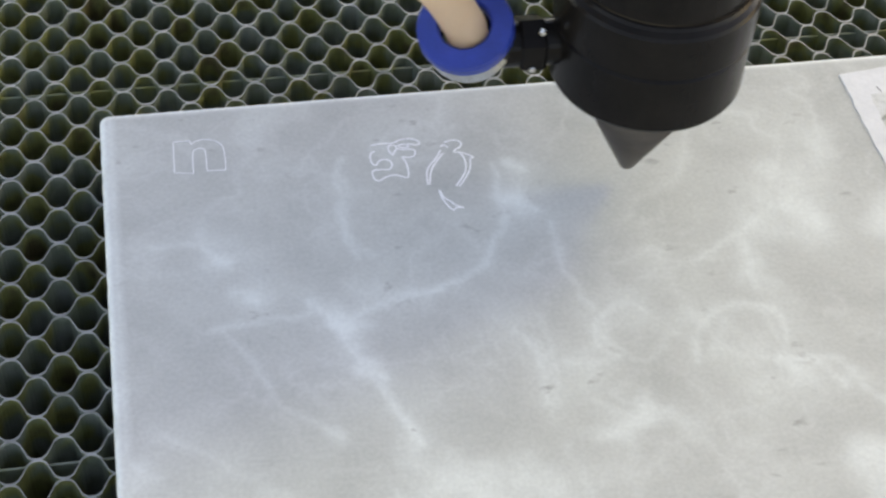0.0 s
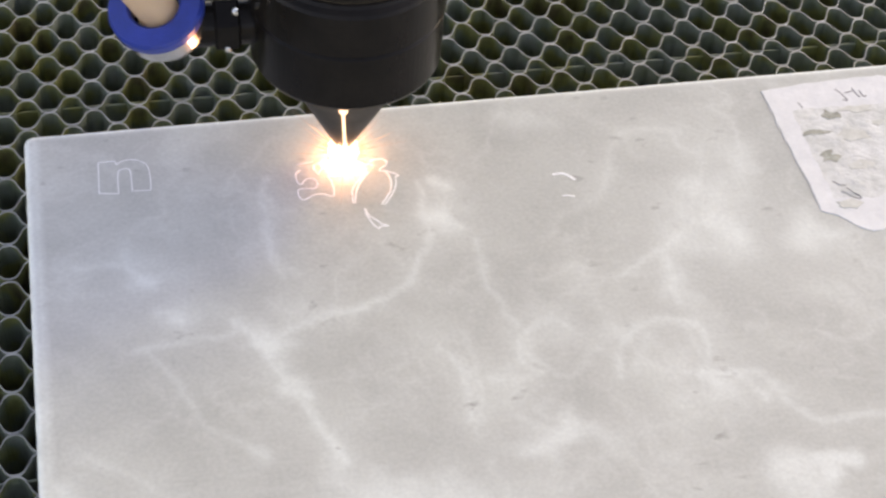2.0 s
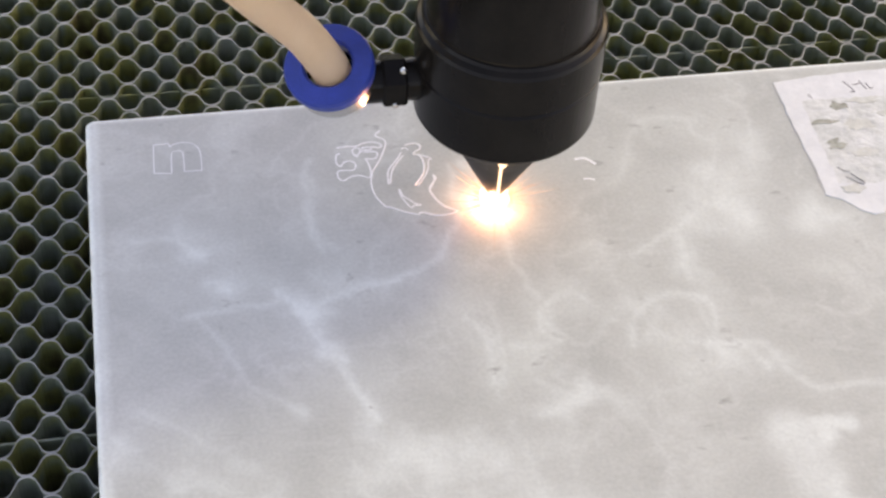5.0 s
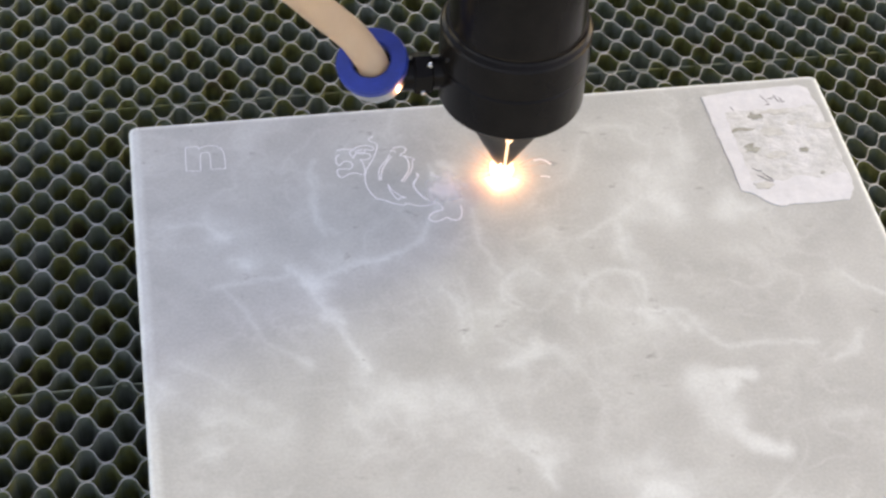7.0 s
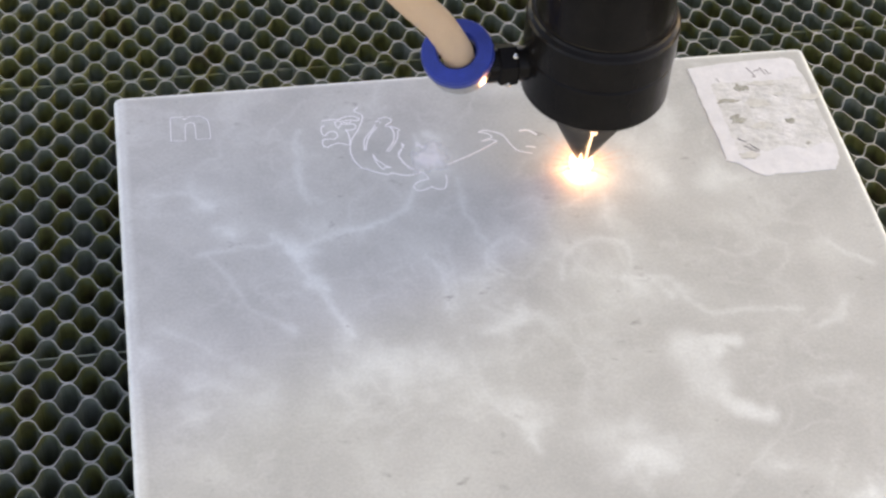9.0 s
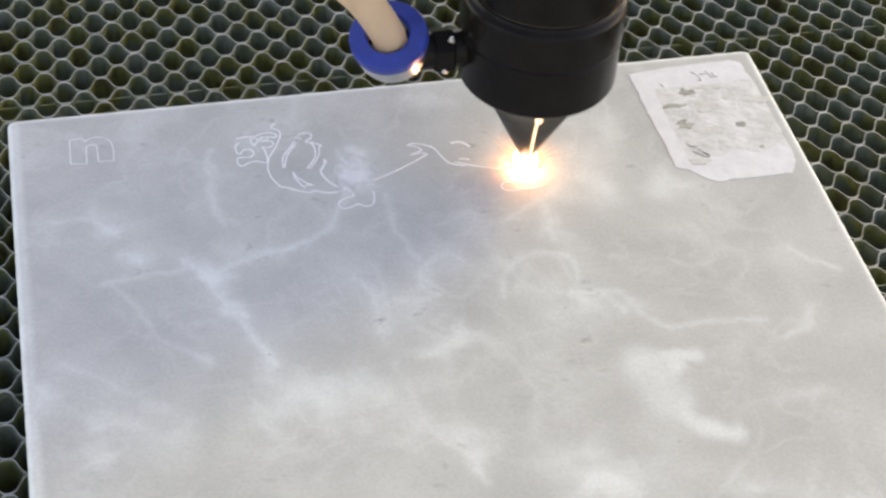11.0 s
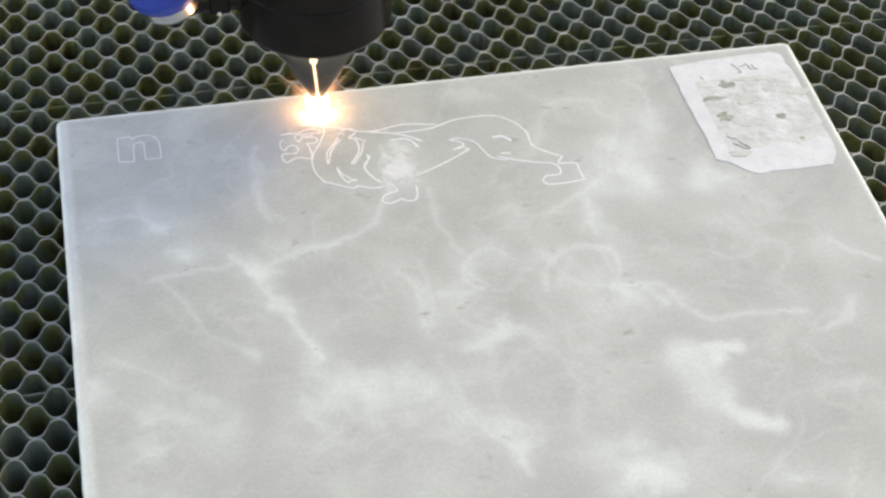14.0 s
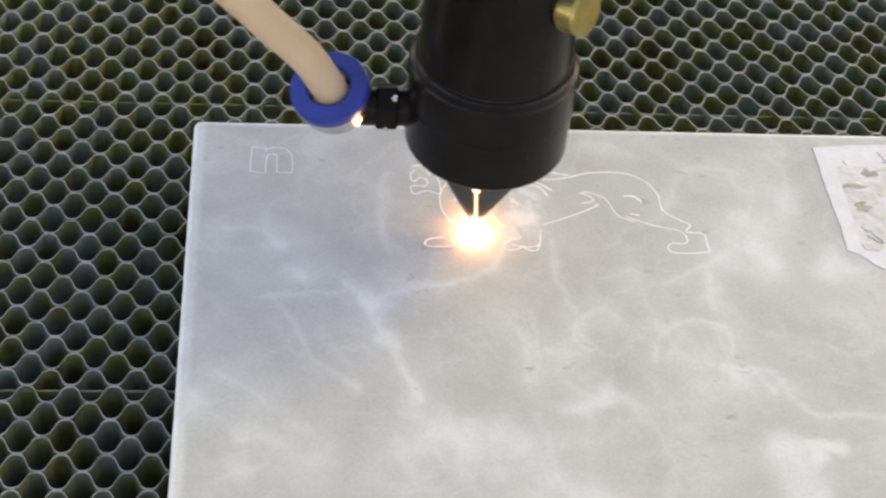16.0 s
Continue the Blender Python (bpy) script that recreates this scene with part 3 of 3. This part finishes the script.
engrave([(5.96, -3.20), (6.27, -3.26), (6.49, -3.17), (6.54, -2.84)], 15, 0.34)
engrave([(6.02, -2.03), (6.14, -2.10), (6.22, -2.28), (6.33, -2.26), (6.38, -2.16), (6.50, -2.14)], 6.0, 0.34)
engrave([(6.26, -1.60), (6.49, -1.59), (6.65, -1.66), (6.77, -1.88)], 13.2, 0.5)


def powder_cloud(x0, x1, y0, y1, when):
    """A thin, ragged film of white stone powder on the tile; centimetres."""
    n = 26
    verts, cover = [], []
    for r in range(n + 1):
        for c in range(n + 1):
            u, v = c / n, r / n
            verts.append(((x0 + (x1 - x0) * u) / 100, (y0 + (y1 - y0) * v) / 100, 0.00014))
            far = 2 * math.hypot(u - 0.5, v - 0.5) + 0.45 * noise.noise((u * 3, v * 3, 2)) + 0.25 * noise.noise((u * 9, v * 9, 5))
            cover.append(max(0.0, min(1.0, 1.55 * (0.9 - far))) if 0 < c < n and 0 < r < n else 0.0)
    faces = [(r * (n + 1) + c, (r + 1) * (n + 1) + c, (r + 1) * (n + 1) + c + 1, r * (n + 1) + c + 1) for r in range(n) for c in range(n)]
    me = bpy.data.meshes.new("powder")
    me.from_pydata(verts, [], faces)
    me.attributes.new("cover", "FLOAT", "POINT").data.foreach_set("value", np.array(cover, dtype=np.float32))
    me.materials.append(FILM)
    ob = new("powder", me)
    ob.parent = slab
    ob["label"] = "thin film of white stone powder"
    STROKES.append((ob, when))


powder_cloud(5.75, 6.80, -3.10, -1.85, 6.4)


# ---- the sticker ----
def polygon(points, z0, z1, wobble=0.0, seed=0.0):
    """A flat slab over an outline in centimetres with a slightly torn edge."""
    line = []
    for a, b in zip(points, points[1:] + points[:1]):
        for k in range(14):
            x, y = a[0] + (b[0] - a[0]) * k / 14, a[1] + (b[1] - a[1]) * k / 14
            line.append((x + wobble * noise.noise((x * 4, y * 4, seed)) + 0.5 * wobble * noise.noise((x * 13, y * 13, seed)), y + wobble * noise.noise((x * 4, y * 4, seed + 9)) + 0.5 * wobble * noise.noise((x * 13, y * 13, seed + 9))))
    bm = bmesh.new()
    low = [bm.verts.new((x / 100, y / 100, z0)) for x, y in line]
    high = [bm.verts.new((x / 100, y / 100, z1)) for x, y in line]
    for k in range(len(line)):
        bm.faces.new((low[k], low[(k + 1) % len(line)], high[(k + 1) % len(line)], high[k]))
    bm.faces.new(high)
    bm.faces.new(low[::-1])
    bmesh.ops.recalc_face_normals(bm, faces=bm.faces)
    return bm


def torn_layer():
    """The rough grey layer left where the printed face of the sticker was pulled off."""
    n = 60
    bm = bmesh.new()
    grid = []
    for r in range(n + 1):
        row = []
        for c in range(n + 1):
            u, v = c / n, r / n
            x, y = 12.70 + 2.12 * u, -0.90 - 2.10 * v
            edge = min(u, 1 - u, v, 1 - v)
            x += 0.10 * noise.noise((v * 5, u * 2, 1)) * (1 if c in (0, n) else 0.3)
            y += 0.12 * noise.noise((u * 5, v * 2, 5)) * (1 if r in (0, n) else 0.3)
            h = 0.00002 + 0.00016 * max(0, noise.fractal((x * 4.5, y * 7, 2), 0.8, 2.1, 4) + 0.25)
            row.append(bm.verts.new((x / 100, y / 100, 0.00021 + h * min(1, edge * 6))))
        grid.append(row)
    for r in range(n):
        for c in range(n):
            bm.faces.new((grid[r][c], grid[r + 1][c], grid[r + 1][c + 1], grid[r][c + 1]))
    rim = [grid[0][c] for c in range(n + 1)] + [grid[r][n] for r in range(1, n + 1)] + [grid[n][c] for c in range(n - 1, -1, -1)] + [grid[r][0] for r in range(n - 1, 0, -1)]
    low = [bm.verts.new((v.co.x, v.co.y, 0.00015)) for v in rim]
    for k in range(len(rim)):
        bm.faces.new((rim[k], rim[(k + 1) % len(rim)], low[(k + 1) % len(rim)], low[k]))
    bmesh.ops.recalc_face_normals(bm, faces=bm.faces)
    return bm


sticker = tagged(new("sticker"), "torn white paper sticker stuck to the marble tile", "sticker")
part("paper", polygon([(12.32, -0.34), (13.07, -0.26), (14.5, -0.20), (14.74, -0.30), (14.80, -0.9), (14.82, -3.1), (14.80, -3.42), (14.6, -3.74), (13.88, -3.74), (13.32, -3.73), (13.1, -3.77), (12.85, -3.58), (12.67, -3.38), (12.38, -3.22), (12.40, -2.6), (12.35, -1.5)], 0, 0.0002, 0.03), PAPER, sticker)
part("torn_layer", torn_layer(), TORN, sticker, "rough grey torn paper layer")



def glue_spot(x, y, rx, ry, mat, seed):
    """A thin, ragged island of old glue on the torn paper."""
    ring = [(x + rx * math.cos(k * 0.628) * (1 + 0.3 * math.sin(seed + 3 * k)), y + ry * math.sin(k * 0.628) * (1 + 0.3 * math.cos(seed + 2 * k))) for k in range(10)]
    part("glue_spot", polygon(ring, 0.0002, 0.00034, 0.05, seed), mat, sticker, "ragged olive grey glue residue")


glue_spot(13.32, -1.09, 0.17, 0.11, SPOT, 0)
glue_spot(12.91, -1.47, 0.25, 0.06, SPOT, 1)
glue_spot(12.98, -2.05, 0.17, 0.13, SPOT, 2)
glue_spot(14.09, -2.21, 0.12, 0.09, SPOT, 3)
glue_spot(14.06, -1.36, 0.18, 0.06, FAINT, 4)
glue_spot(13.83, -1.00, 0.27, 0.09, FAINT, 5)
glue_spot(13.53, -1.60, 0.27, 0.15, FAINT, 6)
glue_spot(13.42, -2.31, 0.22, 0.11, FAINT, 7)
glue_spot(14.28, -2.92, 0.05, 0.03, SPOT, 8)
glue_spot(12.91, -3.14, 0.22, 0.10, FAINT, 9)
glue_spot(14.69, -1.53, 0.32, 0.09, FAINT, 10)


def scribble(points, width=0.012):
    line = smooth_line([(x / 100, y / 100, 0.00024 if y > -1 else 0.00045) for x, y in points], 4)
    bm, rows = bmesh.new(), []
    for i, p in enumerate(line):
        way = (line[min(i + 1, len(line) - 1)] - line[max(i - 1, 0)]).normalized()
        side = Vector((-way.y, way.x, 0)) * width / 100
        rows.append((bm.verts.new(p + side), bm.verts.new(p - side), bm.verts.new(p - side - Vector((0, 0, 0.0001))), bm.verts.new(p + side - Vector((0, 0, 0.0001)))))
    for a, b in zip(rows, rows[1:]):
        for k in range(4):
            bm.faces.new((a[k], b[k], b[(k + 1) % 4], a[(k + 1) % 4]))
    bmesh.ops.recalc_face_normals(bm, faces=bm.faces)
    part("pen_mark", bm, INK, sticker, "short dark pen mark")


scribble([(13.62, -0.46), (13.70, -0.62), (13.74, -0.76), (13.66, -0.75)])
scribble([(13.76, -0.58), (13.86, -0.56), (13.90, -0.55)])
scribble([(13.92, -0.47), (13.95, -0.60), (13.99, -0.72)])
scribble([(14.03, -0.55), (14.06, -0.70), (14.12, -0.69)])
scribble([(12.86, -0.72), (12.90, -0.86)], 0.008)
scribble([(12.80, -2.62), (12.88, -2.72), (12.98, -2.74)], 0.006)
scribble([(12.86, -2.86), (12.96, -2.94), (13.02, -3.02), (13.14, -3.06), (13.10, -2.94)], 0.006)
scribble([(12.98, -2.80), (13.06, -2.92), (13.14, -3.02)], 0.005)

# ---- the laser head ----
head = tagged(new("laser_head"), "black cylindrical laser cutting head with a cone nozzle", "laser head")
part("nozzle", lathe([(0.0006, 0.0040), (0.0012, 0.0038), (0.0014, 0.0042), (0.0113, 0.0246)]), STEEL, head, "dark grey conical nozzle", True)
part("collar", lathe([(0.0113, 0.0247), (0.0116, 0.0243), (0.0134, 0.0241), (0.0141, 0.0244), (0.0144, 0.0250), (0.0144, 0.0252), (0.0144, 0.0337), (0.0144, 0.0339), (0.0141, 0.0343)], 96), BLACK, head)
part("ring", lathe([(0.0140, 0.0342), (0.0143, 0.0345), (0.0146, 0.0349), (0.0146, 0.0351), (0.0146, 0.0414), (0.0146, 0.0416), (0.0143, 0.0421), (0.0136, 0.0428)], 96), BLACK, head)
part("tube", lathe([(0.0137, 0.0427), (0.0134, 0.0432), (0.0131, 0.0433), (0.0130, 0.0436), (0.0130, 0.0440), (0.0130, 0.1195), (0.0130, 0.12)], 96), BLACK, head)
# out-of-view carriage block, added and sized to shade the tile's upper left
bm = bmesh.new()
bmesh.ops.create_cube(bm, size=1, matrix=Matrix.Translation((0.026, 0.050, 0.112)) @ Matrix.Diagonal((0.104, 0.072, 0.030, 1)))
bmesh.ops.bevel(bm, geom=bm.edges[:], offset=0.003, segments=2, affect="EDGES")
part("unseen_carriage", bm, BLACK, head, "black carriage block, out of view, that shades the tile")
part("knob", turned(lathe([(0.0034, 0), (0.0040, 0.0006), (0.0040, 0.0036), (0.0036, 0.0041)], 40), pose(0, 0, 0.0600, 0, 0, -43) @ pose(0.0124, 0, 0, 0, 78, 0)), BRASS, head, "round brass thumb screw")
part("nut", turned(lathe([(0.0039, 0), (0.0042, 0.0004), (0.0042, 0.0034), (0.0039, 0.0038)], 6), pose(-0.0198, 0, 0.0308, 0, 90, 0)), BLACK, head, "black hexagonal nut")
part("elbow", turned(lathe([(0.0031, 0), (0.0034, 0.0003), (0.0034, 0.0135), (0.0031, 0.0138)], 32), pose(-0.0275, 0, 0.0308, 0, 90, 0)), BLACK, head)
# small nickel studs, added to give the bright glints on the nut
for x, y, z in ((-0.0180, -0.0031, 0.0287), (-0.0166, -0.0015, 0.0340)):
    part("glint_stud", turned(lathe([(0.0004, 0), (0.0006, 0.0001), (0.0006, 0.0005), (0.0003, 0.0007)], 12), pose(x, y, z, 80, 0, 0)), CHROME, head, "tiny bright stud that stands for a glint")
AXIS = pose(-0.0270, -0.0003, 0.0325, 22, -14, 0)
part("fitting", turned(lathe([(0.0047, -0.0034), (0.0056, -0.0026), (0.0062, -0.0010), (0.0062, 0.0022), (0.0060, 0.0026)], 48, False), AXIS), CHROME, head, "polished nickel push fitting")
part("release_ring", turned(lathe([(0.0052, 0.0024), (0.0064, 0.0025), (0.0069, 0.0030), (0.0069, 0.0043), (0.0066, 0.0049), (0.0040, 0.0053), (0.0036, 0.0049), (0.0036, 0.0030), (0.0052, 0.0024)], 64, False), AXIS), BLUE, head, "blue plastic release ring")
start = AXIS @ Vector((0, 0, 0.003))
part("hose", tube([AXIS @ Vector((0, 0, -0.001)), start, AXIS @ Vector((-0.0002, 0, 0.0060)), start + Vector((-0.0048, -0.0024, 0.0100)), start + Vector((-0.0118, -0.0060, 0.0205)), start + Vector((-0.0215, -0.0108, 0.0370)), start + Vector((-0.031, -0.013, 0.065)), start + Vector((-0.036, -0.008, 0.12))], 0.0030, 28, False), HOSE, head, "milky translucent air hose", True)


# ---- the flame ----
def blob(radius, squash, seed, rough=0.12):
    bm = bmesh.new()
    bmesh.ops.create_icosphere(bm, subdivisions=4, radius=radius)
    for v in bm.verts:
        v.co *= 1 + rough * noise.noise(v.co.normalized() * 2.2 + Vector((seed, 0, 0)))
        v.co.z *= squash
    return bm


spark = new("spark")
spark.parent = head
spark["label"] = "white-hot spark where the beam burns stone"
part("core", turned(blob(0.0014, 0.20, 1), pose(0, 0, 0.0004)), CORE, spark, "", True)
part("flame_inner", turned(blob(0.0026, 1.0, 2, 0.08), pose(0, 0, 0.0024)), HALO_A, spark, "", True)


def rays():
    """A ragged ball of fine glowing needles, dense at the middle, that imitates the glare round the spark."""
    rng = random.Random(5)
    bm = bmesh.new()
    for k in range(900):
        way = Vector((rng.gauss(0, 1), rng.gauss(0, 1), abs(rng.gauss(0, 0.9)) - 0.05)).normalized()
        far = 0.0028 + min(rng.expovariate(1 / 0.0019), 0.0095)
        side = way.orthogonal().normalized()
        other = way.cross(side)
        wide = rng.uniform(0.00006, 0.00020)
        foot = [bm.verts.new(Vector((0, 0, 0.0016)) + way * 0.002 + wide * (math.cos(a) * side + math.sin(a) * other)) for a in (0, 2.1, 4.2)]
        tip = bm.verts.new(Vector((0, 0, 0.0016)) + way * far)
        for i in range(3):
            bm.faces.new((foot[i], foot[(i + 1) % 3], tip))
    return bm


part("glare_fringe", rays(), RAYS, spark)
# glowing streak and dot that imitate the spark's reflection on nozzle and collar lip
part("nozzle_streak", tube([Vector((0.0, -0.0022, 0.0030)), Vector((-0.0008, -0.0053, 0.0108)), Vector((-0.0020, -0.0102, 0.0212))], 0.00026, 10), HIGHLIGHT, spark)
part("glint", turned(blob(0.0007, 1.0, 3), pose(-0.0020, -0.0108, 0.0214)), HIGHLIGHT, spark)


def burst():
    """Thin glowing streaks thrown out from the burning point."""
    rng = random.Random(11)
    made = new("sparks")
    made.parent = head
    for k in range(7):
        az, el = rng.uniform(0, 2 * math.pi), rng.uniform(4, 55)
        a, b = rng.uniform(0.002, 0.004), rng.uniform(0.005, 0.0115)
        streak = lathe([(0.00002, a), (0.00005, (a + b) / 2), (0.00001, b)], 6)
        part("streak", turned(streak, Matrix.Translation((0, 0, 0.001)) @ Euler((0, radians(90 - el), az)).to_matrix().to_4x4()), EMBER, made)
    return made


sparks = burst()


# the beam is on within these times
BEAM_ON = [(0.15, 0.32), (0.58, 1.06), (1.57, 14.05), (14.48, 16.0)]


def beam_rows(turn):
    """Rows that hold the flame in the bore of the head while the beam is off; turn: degrees a second about the axis."""
    up = 0.0345
    rows, t = [], 0.0
    times = sorted({round(k / 10, 1) for k in range(161)} if turn else {0.0, 16.0})
    marks = []
    for a, b in BEAM_ON:
        marks += [(a - 0.04, up), (a, 0.0), (b, 0.0), (b + 0.04, up)]

    def height(s):
        return 0.0 if any(a <= s <= b for a, b in BEAM_ON) else up

    keys = [(s, height(s)) for s in times] + [(s, z) for s, z in marks if 0 < s < 16]
    for s, z in sorted(keys):
        rows.append((s, pose(0, 0, z, 0, 0, turn * s)))
    return rows


def motions():
    walk(head, [
        (0, pose(0.08062, -0.02348, 0)),
        (0.2, pose(0.08470, -0.02343, 0)),
        (0.4, pose(0.08535, -0.02204, 0)),
        (0.5, pose(0.08571, -0.01982, 0)),
        (0.6, pose(0.08660, -0.01876, 0)),
        (0.7, pose(0.08503, -0.01844, 0)),
        (0.8, pose(0.08382, -0.01971, 0)),
        (0.9, pose(0.08456, -0.01915, 0)),
        (1, pose(0.08583, -0.01943, 0)),
        (1.1, pose(0.07971, -0.01647, 0)),
        (1.2, pose(0.06734, -0.01254, 0)),
        (1.3, pose(0.05850, -0.00954, 0)),
        (1.4, pose(0.05279, -0.00743, 0)),
        (1.5, pose(0.05043, -0.00788, 0)),
        (1.6, pose(0.04867, -0.00686, 0)),
        (1.7, pose(0.04789, -0.00650, 0)),
        (1.8, pose(0.04912, -0.00747, 0)),
        (1.9, pose(0.04981, -0.00956, 0)),
        (2, pose(0.04940, -0.01109, 0)),
        (2.2, pose(0.04784, -0.01511, 0)),
        (2.5, pose(0.04693, -0.02153, 0)),
        (2.7, pose(0.04746, -0.02703, 0)),
        (3, pose(0.05419, -0.02931, 0)),
        (3.2, pose(0.05670, -0.02742, 0)),
        (4.2, pose(0.06200, -0.03000, 0)),
        (5.3, pose(0.06686, -0.02648, 0)),
        (5.5, pose(0.06319, -0.02493, 0)),
        (5.8, pose(0.05874, -0.02217, 0)),
        (6, pose(0.05984, -0.02101, 0)),
        (6.3, pose(0.06383, -0.02081, 0)),
        (6.5, pose(0.06422, -0.02520, 0)),
        (7, pose(0.07476, -0.02262, 0)),
        (7.3, pose(0.07673, -0.01955, 0)),
        (7.5, pose(0.07486, -0.02153, 0)),
        (8, pose(0.07861, -0.01833, 0)),
        (8.3, pose(0.08350, -0.02265, 0)),
        (8.5, pose(0.08839, -0.02602, 0)),
        (9, pose(0.09269, -0.03171, 0)),
        (9.5, pose(0.09279, -0.03353, 0)),
        (10, pose(0.09622, -0.02854, 0)),
        (10.2, pose(0.08971, -0.02225, 0)),
        (10.8, pose(0.09600, -0.03100, 0)),
        (11.5, pose(0.08600, -0.01400, 0)),
        (12.3, pose(0.06735, -0.01112, 0)),
        (12.5, pose(0.06233, -0.01457, 0)),
        (13, pose(0.06647, -0.01557, 0)),
        (13.2, pose(0.06721, -0.01560, 0)),
        (13.5, pose(0.06123, -0.00936, 0)),
        (13.7, pose(0.05751, -0.00438, 0)),
        (14, pose(0.05009, -0.00493, 0)),
        (14.1, pose(0.05086, -0.01028, 0)),
        (14.2, pose(0.05263, -0.02039, 0)),
        (14.3, pose(0.05504, -0.02542, 0)),
        (14.4, pose(0.05654, -0.02797, 0)),
        (14.5, pose(0.05645, -0.02885, 0)),
        (14.7, pose(0.05140, -0.02878, 0)),
        (15, pose(0.04873, -0.03288, 0)),
        (15.5, pose(0.04335, -0.03109, 0)),
        (16, pose(0.05254, -0.02896, 0)),
    ])
    walk(spark, beam_rows(0))
    walk(sparks, beam_rows(430))
    for line, when in STROKES:
        walk(line, [(0.0, pose(0, 0, -0.0015)), (when - 0.05, pose(0, 0, -0.0015)), (when + 0.05, pose(0, 0, 0)), (16.0, pose(0, 0, 0))])


motions()
